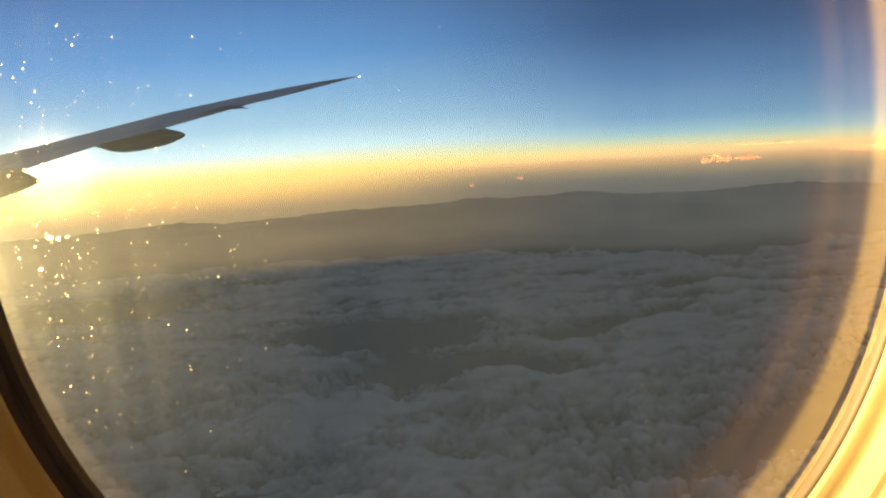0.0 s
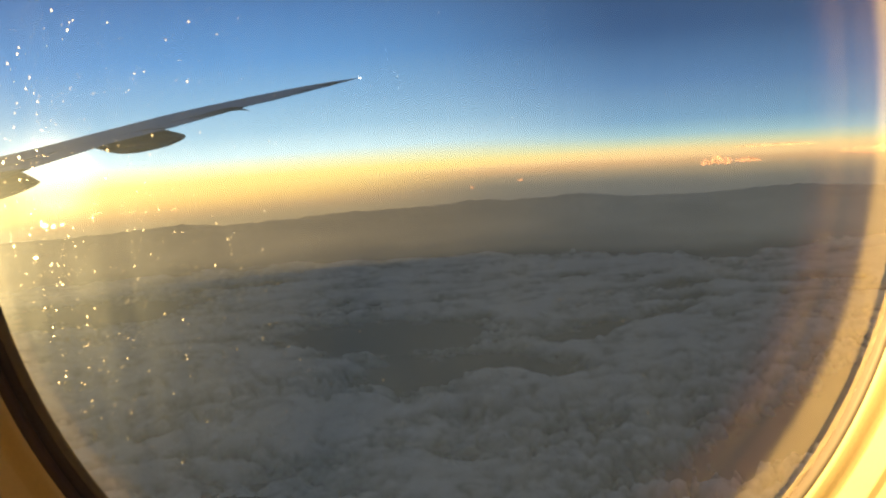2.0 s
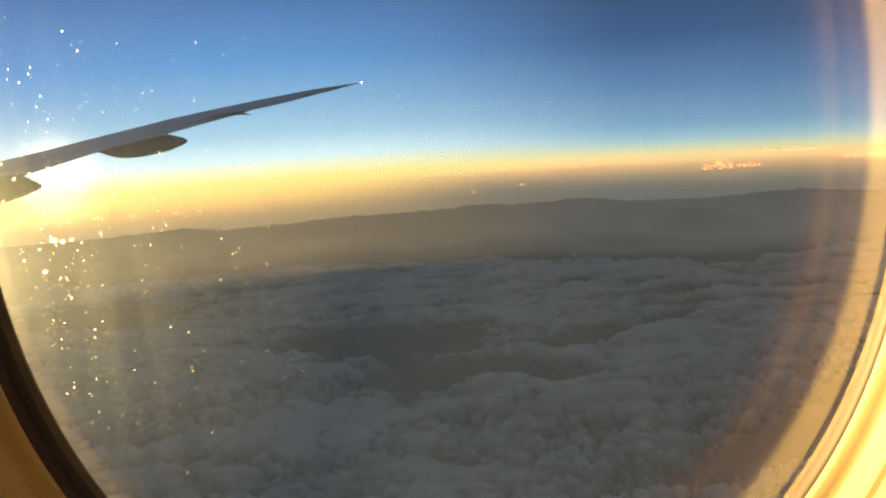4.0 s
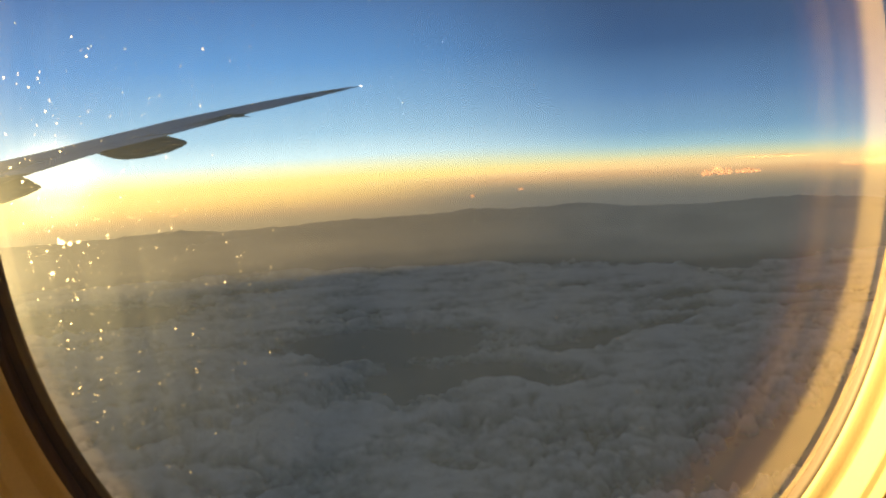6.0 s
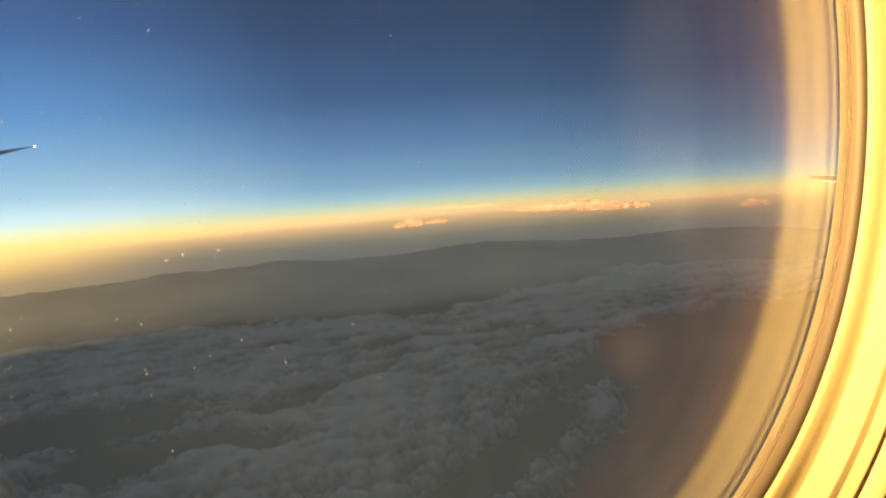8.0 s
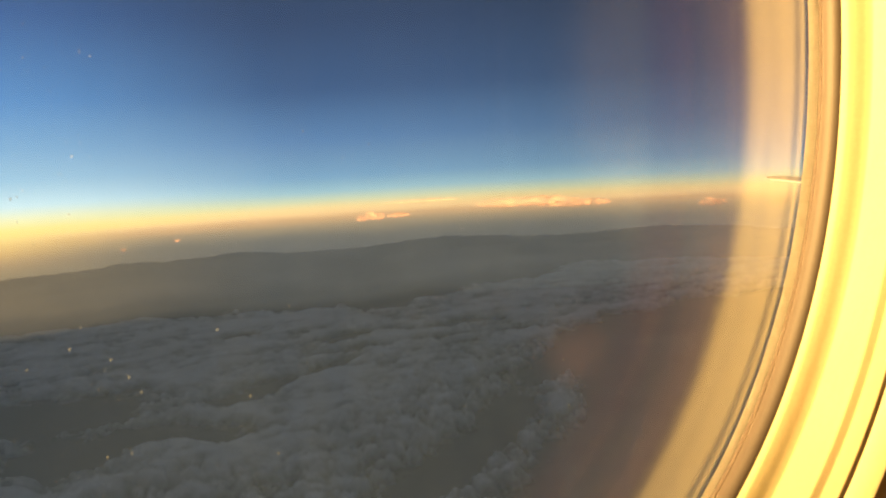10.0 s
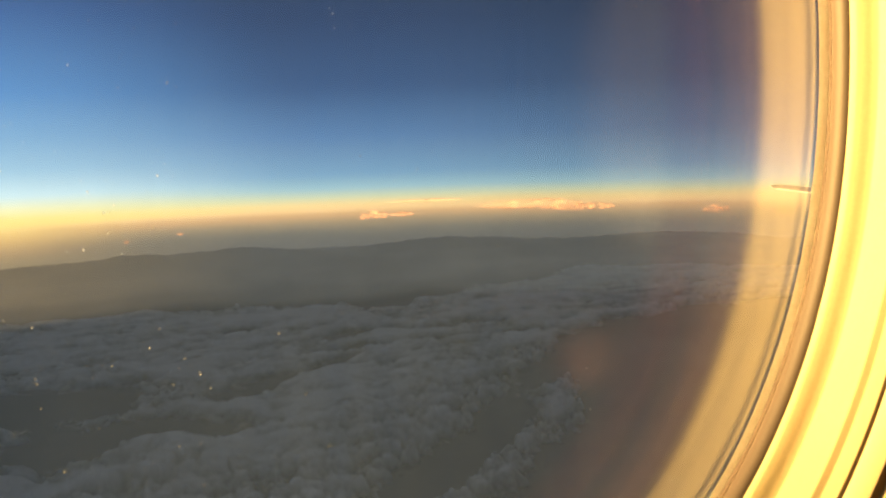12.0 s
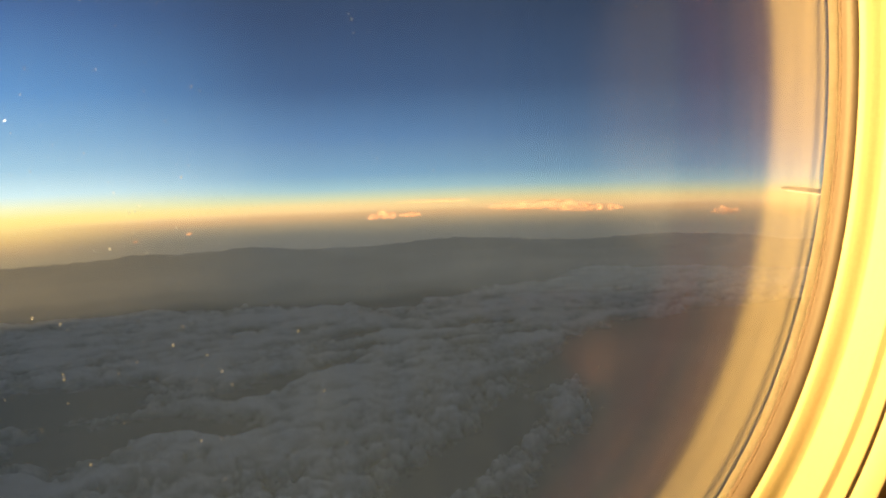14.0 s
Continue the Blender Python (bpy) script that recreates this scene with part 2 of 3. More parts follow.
def far_cloud_material():
    m, n = material("pink_tinted_far_cloud")
    c = n.add("ShaderNodeTexCoord").outputs["Object"]
    bump = n.add("ShaderNodeBump", {"Strength": 0.25, "Distance": 4.0, "Height": n.noise(0.05, 5, 0.6, c)})
    # Sunset pink is put into the colour; a fixed normal lights all faces alike.
    d = n.add("ShaderNodeBsdfDiffuse", {"Color": (0.78, 0.42, 0.36, 1), "Normal": n.add("ShaderNodeCombineXYZ", dict(enumerate(heading(SUN_AZ, SUN_EL)))).outputs[0]})
    clear = n.add("ShaderNodeBsdfTransparent")
    t = n.add("ShaderNodeBsdfTranslucent", {"Color": (0.95, 0.64, 0.55, 1), "Normal": bump.outputs[0]})
    soft = n.add("ShaderNodeMixShader", {0: 0.2, 1: d.outputs[0], 2: t.outputs[0]})
    a = n.ramp(n.noise(0.04, 5, 0.6, c), [(0.36, (0.0,) * 3), (0.68, (0.21,) * 3)])
    mixed = n.add("ShaderNodeMixShader", {0: a, 1: clear.outputs[0], 2: soft.outputs[0]})
    n.add("ShaderNodeOutputMaterial", {0: mixed.outputs[0]})
    return m


def land_material():
    m, n = material("dark_hazy_land")
    c = n.add("ShaderNodeTexCoord").outputs["Object"]
    f = n.math("ADD", n.math("MULTIPLY", n.noise(0.0016, 7, 0.6, c), 0.7), n.math("MULTIPLY", n.noise(0.02, 5, 0.6, c), 0.3))
    col = n.ramp(f, [(0.35, (0.165, 0.16, 0.168)), (0.65, (0.225, 0.218, 0.225))])
    d = n.add("ShaderNodeBsdfDiffuse", {"Color": col, "Roughness": 1.0})
    n.add("ShaderNodeOutputMaterial", {0: d.outputs[0]})
    return m


def haze_material():
    """The far haze between the last hills and the sky: a glowing backdrop with haze and glare painted in, brighter
    towards the sun.
    """
    m, n = material("painted_far_haze")
    c = n.add("ShaderNodeTexCoord").outputs["Object"]
    s = n.add("ShaderNodeSeparateXYZ", {0: c})
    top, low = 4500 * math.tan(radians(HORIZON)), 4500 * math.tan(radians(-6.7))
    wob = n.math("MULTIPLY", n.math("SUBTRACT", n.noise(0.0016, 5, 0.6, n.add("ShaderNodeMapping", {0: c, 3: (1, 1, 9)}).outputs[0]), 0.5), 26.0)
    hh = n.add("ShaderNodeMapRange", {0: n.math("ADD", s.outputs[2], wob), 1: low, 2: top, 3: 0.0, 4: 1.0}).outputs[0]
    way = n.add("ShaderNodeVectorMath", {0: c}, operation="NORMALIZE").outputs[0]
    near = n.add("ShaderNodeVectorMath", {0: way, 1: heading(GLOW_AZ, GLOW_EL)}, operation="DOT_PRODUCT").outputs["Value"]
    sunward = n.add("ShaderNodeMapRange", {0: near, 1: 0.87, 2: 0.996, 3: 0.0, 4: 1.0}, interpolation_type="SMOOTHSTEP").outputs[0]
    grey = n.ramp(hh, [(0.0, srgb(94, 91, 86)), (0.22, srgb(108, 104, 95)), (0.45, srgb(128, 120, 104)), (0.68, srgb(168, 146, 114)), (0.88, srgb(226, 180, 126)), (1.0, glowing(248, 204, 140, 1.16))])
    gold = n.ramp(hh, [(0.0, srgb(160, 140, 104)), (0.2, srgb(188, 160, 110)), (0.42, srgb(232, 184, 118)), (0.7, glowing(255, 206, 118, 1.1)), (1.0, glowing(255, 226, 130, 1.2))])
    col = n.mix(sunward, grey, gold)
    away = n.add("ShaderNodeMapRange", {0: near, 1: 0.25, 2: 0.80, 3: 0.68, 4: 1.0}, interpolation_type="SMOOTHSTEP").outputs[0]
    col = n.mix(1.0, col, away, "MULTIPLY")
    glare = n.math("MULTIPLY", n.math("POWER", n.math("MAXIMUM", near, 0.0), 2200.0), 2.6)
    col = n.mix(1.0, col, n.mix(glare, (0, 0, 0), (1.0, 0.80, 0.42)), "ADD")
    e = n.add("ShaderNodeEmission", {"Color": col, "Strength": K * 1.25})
    n.add("ShaderNodeOutputMaterial", {0: e.outputs[0]})
    return m


# ---------------------------------------------------------------- mesh helpers


def mesh_object(name, verts, faces, mat, parent=None, smooth=True, label=""):
    me = bpy.data.meshes.new(name)
    me.from_pydata([tuple(v) for v in verts], [], [tuple(f) for f in faces])
    me.update()
    if smooth:
        me.polygons.foreach_set("use_smooth", [True] * len(me.polygons))
    me.materials.append(mat)
    ob = new(name, me)
    if parent:
        ob.parent = parent
    if label:
        ob["label"] = label
    return ob


def part(name, bm, mat, parent=None, label="", smooth=True):
    me = bpy.data.meshes.new(name)
    bmesh.ops.recalc_face_normals(bm, faces=bm.faces)
    bm.to_mesh(me)
    bm.free()
    if smooth:
        me.polygons.foreach_set("use_smooth", [True] * len(me.polygons))
    me.materials.append(mat)
    ob = new(name, me)
    if parent:
        ob.parent = parent
    if label:
        ob["label"] = label
    return ob


def empty(name, label, category, group=""):
    ob = new(name)
    return tagged(ob, label, category, group)


W, HH, XC, ZC = 0.1347, 0.1630, -0.0079, 0.0081  # the opening's half width, half height and centre
SQUARE = 2 / 2.11  # a little squarer than an ellipse


def rim_point(a, o, y):
    """A point of the opening's outline at the angle a, set outwards by o."""
    c, s = math.cos(a), math.sin(a)
    return (XC + (W + o) * math.copysign(abs(c) ** SQUARE, c), y, ZC + (HH + o) * math.copysign(abs(s) ** SQUARE, s))


def in_pane(x, z, k=0.93):
    return abs((x - XC) / W) ** 2.11 + abs((z - ZC) / HH) ** 2.11 < k


def ring_strip(name, profile, mat, parent=None, label="", steps=160, smooth=True, shift=0.0, lean=0.0):
    """A ring round the window: profile of (outset from the opening's edge, y), its far end leaning aft."""
    verts, faces = [], []
    k = len(profile)
    for i in range(steps):
        a = 2 * math.pi * i / steps
        for o, y in profile:
            px, py, pz = rim_point(a, o, y)
            verts.append((px + shift + lean * (y - profile[0][1]) / (profile[-1][1] - profile[0][1]), py, pz))
    for i in range(steps):
        j = (i + 1) % steps
        for q in range(k - 1):
            faces.append((i * k + q, j * k + q, j * k + q + 1, i * k + q + 1))
    return mesh_object(name, verts, faces, mat, parent, smooth, label)


def wall_with_opening(name, x0, x1, z0, z1, y, outset, mat, steps=160):
    """A flat wall at y with the oval opening cut through it."""
    verts, faces = [], []
    for i in range(steps):
        a = 2 * math.pi * i / steps
        c, s = math.cos(a), math.sin(a)
        verts.append(rim_point(a, outset, y))
        m = min((x1 if c > 0 else -x0) / max(abs(c), 1e-6), (z1 if s > 0 else -z0) / max(abs(s), 1e-6))
        verts.append((c * m, y, s * m))
    # the corners of the rectangle
    for i in range(steps):
        j = (i + 1) % steps
        faces.append((2 * i, 2 * j, 2 * j + 1, 2 * i + 1))
    for cx, cz in ((x0, z0), (x1, z0), (x1, z1), (x0, z1)):
        best = math.atan2(cz, cx) % (2 * math.pi)
        i = int(best / (2 * math.pi) * steps) % steps
        verts.append((cx, y, cz))
        faces.append((2 * i + 1, 2 * ((i + 1) % steps) + 1, len(verts) - 1))
    return mesh_object(name, verts, faces, mat, None, False)


# ---------------------------------------------------------------- the cabin round the window
window = tagged(new("window_1"), "oval cabin window with two clear panes", "window", kind="structure")
REVEAL = [(-0.0001, 0.0013), (0.0002, -0.0006), (0.0017, -0.0031), (0.0031, -0.0054), (0.0041, -0.0144), (0.0053, -0.0160), (0.0059, -0.0202), (0.0065, -0.0205),
          (0.0066, -0.0210), (0.0075, -0.0274), (0.0089, -0.0280), (0.0091, -0.0290), (0.0096, -0.0305), (0.0115, -0.0318)]


def softened(profile, reach=0.0004):
    """Each inner corner of a profile rounded off by a short bevel."""
    pts = [Vector(p) for p in profile]
    out = [pts[0]]
    for a, b, c in zip(pts, pts[1:], pts[2:]):
        out.append(b + (a - b) * min(0.35, reach / (a - b).length))
        out.append(b + (c - b) * min(0.35, reach / (c - b).length))
    return [tuple(p) for p in out + [pts[-1]]]


ring_strip("reveal", softened(REVEAL), CREAM, window, "cream moulded plastic reveal with stepped ridges", 240)
# Both rings stay out of view; their dark colours fade the pane's mirror image.
ring_strip("shade_track", [(0.0180, -0.0320), (0.0117, -0.0330), (0.0108, -0.0480), (0.0112, -0.0500), (0.0106, -0.0560), (0.0180, -0.0565)], TAUPE, window, "taupe plastic track of the window shade")
ring_strip("dark_ring", [(0.0180, -0.0570), (0.0120, -0.0572), (0.0116, -0.0660), (0.0120, -0.0680), (0.0112, -0.0800), (0.0140, -0.0850), (0.0400, -0.0900), (0.0650, -0.0915)], MAROON, window,
           "unseen dull maroon ring added to darken the reflection")
ring_strip("pane_lip", [(0.0006, 0.0013), (0.0001, 0.0016), (0.0000, 0.0075), (0.0006, 0.0078)], LIP, window, "tan rubber lip round the pane")
ring_strip("gasket", [(0.0006, 0.0077), (0.0001, 0.0079), (0.0003, 0.0083), (0.0003, 0.0112), (0.0001, 0.0117), (0.0004, 0.0128), (0.003, 0.0133)],
           RUBBER, window, "dark rubber gasket round the pane", lean=0.0045)
ring_strip("pane_edge", [(0.0075, 0.0136), (0.0026, 0.0137), (0.0023, 0.0138), (0.0023, 0.0142), (0.0075, 0.0144)], RIM, window, "pale polished pane edge", shift=0.0055)
ring_strip("tunnel", [(0.003, 0.0150), (0.045, 0.0175), (0.050, 0.0260)], SEAL, window, "grey tunnel between the panes")


def seal_beads(count=520):
    """A row of small moulded teeth along the gasket."""
    verts, faces = [], []
    for i in range(count):
        a, w = 2 * math.pi * i / count, 2 * math.pi / count * 0.43
        k = len(verts)
        for da in (-w, w):
            for y in (0.0084, 0.0108):
                for o in (0.0003, 0.0000):
                    px, py, pz = rim_point(a + da, o, y)
                    verts.append((px + 0.0045 * (y - 0.0077) / 0.0056, py, pz))
        faces += [tuple(k + q for q in f) for f in ((0, 1, 3, 2), (4, 6, 7, 5), (0, 4, 5, 1), (2, 3, 7, 6), (1, 5, 7, 3))]
    ob = mesh_object("seal_teeth", verts, faces, TEETH, window, False, "row of small moulded seal teeth")
    ob["kind"] = "stuff"


seal_beads()


def pane(name, y, outset, mat, turn):
    verts = []
    for i in range(160):
        a = turn * 2 * math.pi * i / 160
        verts.append(rim_point(a, outset, y))
    return mesh_object(name, verts, [range(160)], mat, window, False)


inner = pane("pane", 0.0073, 0.0010, INNER_PANE, 1)
outer = pane("pane", 0.0240, 0.044, OUTER_PANE, -1)
outer["label"] = "outer pane specked with ice and dust"

tagged(wall_with_opening("wall_side", -1.6, 1.6, -1.1, 0.9, -0.0915, 0.065, CREAM_DULL), "cream plastic cabin side wall panel", "wall", kind="structure")
tagged(wall_with_opening("wall_outer", -1.7, 1.7, -1.2, 1.0, 0.0260, 0.050, SKIN), "white painted fuselage skin round the window", "wall", kind="structure")


def slab(name, lo, hi, mat, label, category):
    bm = bmesh.new()
    bmesh.ops.create_cube(bm, size=1.0)
    for v in bm.verts:
        v.co = Vector([(a + b) / 2 + (b - a) * c for a, b, c in zip(lo, hi, v.co)])
    return tagged(part(name, bm, mat, smooth=False), label, category, kind="structure")


# Out of view: a closed box added to keep outside light out.
slab("floor", (-1.6, -3.0, -1.15), (1.6, 0.05, -1.1), CARPET, "dark carpeted cabin floor", "floor")
slab("ceiling", (-1.6, -3.0, 0.9), (1.6, 0.05, 0.95), CABIN, "pale cabin ceiling lining", "ceiling")
slab("wall_inner", (-1.6, -3.05, -1.1), (1.6, -3.0, 0.9), CABIN, "pale cabin lining across the aisle", "wall")
slab("wall_front", (-1.65, -3.0, -1.15), (-1.6, 0.05, 0.95), CABIN, "unseen pale end wall added to close the cabin", "wall")
slab("wall_rear", (1.6, -3.0, -1.15), (1.65, 0.05, 0.95), CABIN, "unseen pale end wall added to close the cabin", "wall")


def seat():
    """The seat beside the window, out of view: a padded back with side wings and a headrest."""
    thing = empty("airline_seat", "reddish cloth airline seat beside the window", "seat")

    def cushion(name, lo, hi, tilt, label="", mat=SEAT_CLOTH, soft=0.035):
        bm = bmesh.new()
        bmesh.ops.create_cube(bm, size=1.0)
        for v in bm.verts:
            v.co = Vector([(a + b) / 2 + (b - a) * c for a, b, c in zip(lo, hi, v.co)])
            v.co.x += (v.co.z + 0.5) * tilt
        bmesh.ops.bevel(bm, geom=bm.edges[:], offset=soft, segments=8, affect="EDGES", profile=0.6)
        return part(name, bm, mat, thing, label)

    cushion("backrest", (0.42, -0.80, -0.62), (0.50, -0.15, 0.02), 0.06, "dark cloth backrest", CARPET)
    cushion("headrest", (0.40, -0.80, -0.02), (0.48, -0.20, 0.42), 0.06, "dark cloth headrest", HEAD_CLOTH)
    # Wings and bolster are added where the pane mirrors a reddish patch.
    cushion("side_wing", (0.24, -0.36, -0.60), (0.42, -0.13, -0.105), 0.02, "reddish padded side wing", SEAT_CLOTH, 0.08)
    cushion("head_wing", (0.25, -0.222, -0.16), (0.42, -0.09, 0.36), 0.02, "dull brown padded head wing", HEAD_CLOTH, 0.08)
    cushion("side_bolster", (0.165, -0.26, -0.60), (0.40, -0.075, -0.112), 0.02, "unseen red bolster added for its reflection in the pane", BOLSTER, 0.05)
    cushion("seat_cushion", (-0.28, -0.64, -0.72), (0.42, -0.15, -0.60), 0.0, "dark cloth seat cushion", CARPET)
    bm = bmesh.new()
    bmesh.ops.create_cube(bm, size=1.0)
    for v in bm.verts:
        v.co = Vector((v.co.x * 0.5, -0.375 + v.co.y * 0.44, -0.91 + v.co.z * 0.38))
    part("seat_frame", bm, RUBBER, thing, smooth=False)


seat()

# ---------------------------------------------------------------- the wing


def thickness(u):
    """Half thickness of the profile (unit thickness) at a chordwise fraction from the trailing edge."""
    f = 1 - u
    return 1.4845 * math.sqrt(max(f, 0)) - 0.63 * f - 1.758 * f * f + 1.4215 * f ** 3 - 0.5180 * f ** 4


def lifting_surface(name, stations, mat, parent, label="", fore=1.0, aft=0.0, n=11):
    """Stations: trailing edge x, y, z, chord, thickness, drop of the leading edge. Chords run forwards (-x), from aft to fore of the chord."""
    us = [aft + (fore - aft) * (0.5 - 0.5 * math.cos(math.pi * i / (n - 1))) for i in range(n)]
    loop_u = [(u, thickness(u)) for u in us] + [(u, -0.75 * thickness(u)) for u in reversed(us)]
    verts, faces = [], []
    k = len(loop_u)
    for x, y, z, c, th, drop in stations:
        for u, t in loop_u:
            verts.append((x - u * c, y, z - u * drop + th * 0.5 * t))
    for i in range(len(stations) - 1):
        for q in range(k):
            r = (q + 1) % k
            faces.append((i * k + q, i * k + r, (i + 1) * k + r, (i + 1) * k + q))
    faces.append(tuple(range(k)))
    faces.append(tuple(range((len(stations) - 1) * k, len(stations) * k))[::-1])
    return mesh_object(name, verts, faces, mat, parent, True, label)


def between(stations, y0, y1):
    """The stations from y0 to y1, with new ones at both ends."""
    ys = [q[1] for q in stations]
    cut = [tuple(float(np.interp(y, ys, [q[i] for q in stations])) for i in range(6)) for y in (y0, y1)]
    return [cut[0]] + [q for q in stations if y0 < q[1] < y1] + [cut[1]]


def te_x(y):
    return -5.92 + 0.124 * y


wing = empty("wing", "long grey swept aircraft wing with a raked tip", "wing")
WING = []
for y, z, c, th, drop in ((6.0, -0.802, 3.6, 0.342, 0.142), (8.0, -0.572, 3.3, 0.324, 0.131), (10.0, -0.341, 3.0, 0.306, 0.121), (11.75, -0.158, 2.75, 0.287, 0.110),
                          (14.0, 0.009, 2.45, 0.265, 0.099), (15.3, 0.118, 2.30, 0.242, 0.087), (18.2, 0.362, 1.95, 0.228, 0.062), (19.65, 0.457, 1.80, 0.206, 0.042),
                          (22.5, 0.673, 1.55, 0.175, 0.028), (25.5, 0.901, 1.25, 0.139, 0.018), (27.5, 1.058, 0.85, 0.099, 0.009), (29.2, 1.192, 0.40, 0.056, 0.0),
                          (30.0, 1.251, 0.12, 0.012, 0.0)):
    WING.append((te_x(y), y, z, c, th, c * drop))
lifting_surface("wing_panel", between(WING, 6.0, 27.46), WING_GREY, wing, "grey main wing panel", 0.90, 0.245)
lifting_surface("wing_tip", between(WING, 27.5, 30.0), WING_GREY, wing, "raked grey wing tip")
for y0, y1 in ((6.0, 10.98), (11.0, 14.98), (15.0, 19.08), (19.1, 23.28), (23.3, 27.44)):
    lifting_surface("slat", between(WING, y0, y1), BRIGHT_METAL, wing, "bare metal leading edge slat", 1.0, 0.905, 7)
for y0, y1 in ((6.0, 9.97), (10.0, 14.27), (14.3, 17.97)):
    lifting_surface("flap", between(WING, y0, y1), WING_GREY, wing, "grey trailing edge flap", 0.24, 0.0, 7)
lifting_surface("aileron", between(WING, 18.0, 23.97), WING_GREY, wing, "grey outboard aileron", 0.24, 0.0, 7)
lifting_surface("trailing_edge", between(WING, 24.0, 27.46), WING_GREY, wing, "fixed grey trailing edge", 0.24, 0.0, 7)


def canoe(name, y, width, profile, label):
    """A flap track fairing: a blunt canoe under the trailing edge. Profile: x, top and bottom from tail to nose."""
    px, top, low = ([q[i] for q in profile] for i in range(3))
    rings, seg = 28, 18
    verts, faces = [], []
    for i in range(rings + 1):
        u = (i / rings) ** 1.4
        x = px[0] + (px[-1] - px[0]) * u
        at = [-v for v in px]
        zt, zl = np.interp(-x, at, top), np.interp(-x, at, low)
        w = width / 2 * min(1.0, (u * 5 + 0.05)) ** 0.6 * min(1.0, (1.02 - u) * 3) ** 0.6
        for q in range(seg):
            a = 2 * math.pi * q / seg
            verts.append((x, y + w * math.cos(a), float((zt + zl) / 2 + (zt - zl) / 2 * math.sin(a))))
    for i in range(rings):
        for q in range(seg):
            r = (q + 1) % seg
            faces.append((i * seg + q, (i + 1) * seg + q, (i + 1) * seg + r, i * seg + r))
    faces.append(tuple(range(seg)))
    faces.append(tuple(range(rings * seg, (rings + 1) * seg))[::-1])
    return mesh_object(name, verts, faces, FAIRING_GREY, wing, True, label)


canoe("flap_track_fairing", 14.3, 0.36, ((-4.065, -0.13, -0.165), (-4.085, -0.112, -0.182), (-4.14, -0.088, -0.212), (-4.37, -0.017, -0.292), (-4.6, 0.0, -0.335),
                                         (-4.86, 0.0, -0.367), (-5.12, -0.02, -0.374), (-5.33, -0.06, -0.335), (-5.55, -0.11, -0.25), (-5.8, -0.15, -0.2)),
      "grey canoe-shaped flap track fairing")
canoe("flap_track_fairing", 10.0, 0.42, ((-4.655, -0.50, -0.53), (-4.70, -0.47, -0.558), (-4.83, -0.387, -0.605), (-4.95, -0.37, -0.644), (-5.16, -0.36, -0.698),
                                         (-5.6, -0.40, -0.74), (-6.1, -0.50, -0.70), (-6.6, -0.58, -0.64)),
      "grey canoe-shaped flap track fairing")
canoe("hinge_fairing", 18.0, 0.08, ((-3.70, 0.262, 0.25), (-3.78, 0.29, 0.262), (-3.86, 0.315, 0.27), (-4.0, 0.33, 0.265), (-4.15, 0.33, 0.29)),
      "small grey hinge fairing")
bm = bmesh.new()
bmesh.ops.create_uvsphere(bm, u_segments=12, v_segments=8, radius=0.028, matrix=Matrix.Translation((-2.19, 30.0, 1.255)))
part("position_light", bm, lamp_material(), wing, "bright white wing tip light")

# ---------------------------------------------------------------- the tailplane
tail = empty("tailplane", "white tailplane lit gold by the low sun", "tailplane")
TAIL = []
for s in (0.0, 0.03, 0.15, 0.4, 0.7, 1.0):
    TAIL.append((9.74 + 2.26 * s + 0.5 + 1.6 * s, 10.05 - 8.05 * s, -0.83 - 0.86 * s, 0.5 + 1.6 * s if s else 0.3, 0.05 + 0.25 * s if s else 0.02, 0.0))
lifting_surface("tail_panel", TAIL, TAIL_WHITE, tail, "white fixed tailplane", 1.0, 0.30)
lifting_surface("elevator", TAIL, TAIL_WHITE, tail, "white elevator along the trailing edge", 0.295, 0.0, 7)

# ---------------------------------------------------------------- land and far haze
H = 520.0


def disc_sheet(name, r_max, z, mat, rings=40, seg=128):
    verts, faces = [(0, 0, z)], []
    for i in range(1, rings + 1):
        r = r_max * (i / rings) ** 1.4
        for q in range(seg):
            a = 2 * math.pi * q / seg
            verts.append((r * math.sin(a), r * math.cos(a), z))
    for q in range(seg):
        faces.append((0, 1 + (q + 1) % seg, 1 + q))
    for i in range(rings - 1):
        for q in range(seg):
            r = (q + 1) % seg
            faces.append((1 + i * seg + q, 1 + i * seg + r, 1 + (i + 1) * seg + r, 1 + (i + 1) * seg + q))
    return mesh_object(name, verts, faces, mat, None, True)


LAND = land_material()
tagged(disc_sheet("ground", 4900.0, -H, LAND), "dark land seen dimly far below the clouds", "ground", kind="structure")


def band(name, r, z0, z1, mat, seg=256):
    verts, faces = [], []
    for q in range(seg):
        a = 2 * math.pi * q / seg
        for z in (z0, z1):
            verts.append((r * math.sin(a), r * math.cos(a), z))
    for q in range(seg):
        n = (q + 1) % seg
        faces.append((2 * q, 2 * n, 2 * n + 1, 2 * q + 1))
    return mesh_object(name, verts, faces, mat, None, True)


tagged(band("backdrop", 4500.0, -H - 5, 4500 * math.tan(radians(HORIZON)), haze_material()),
       "glowing backdrop painted with golden haze above the land", "haze", kind="structure")


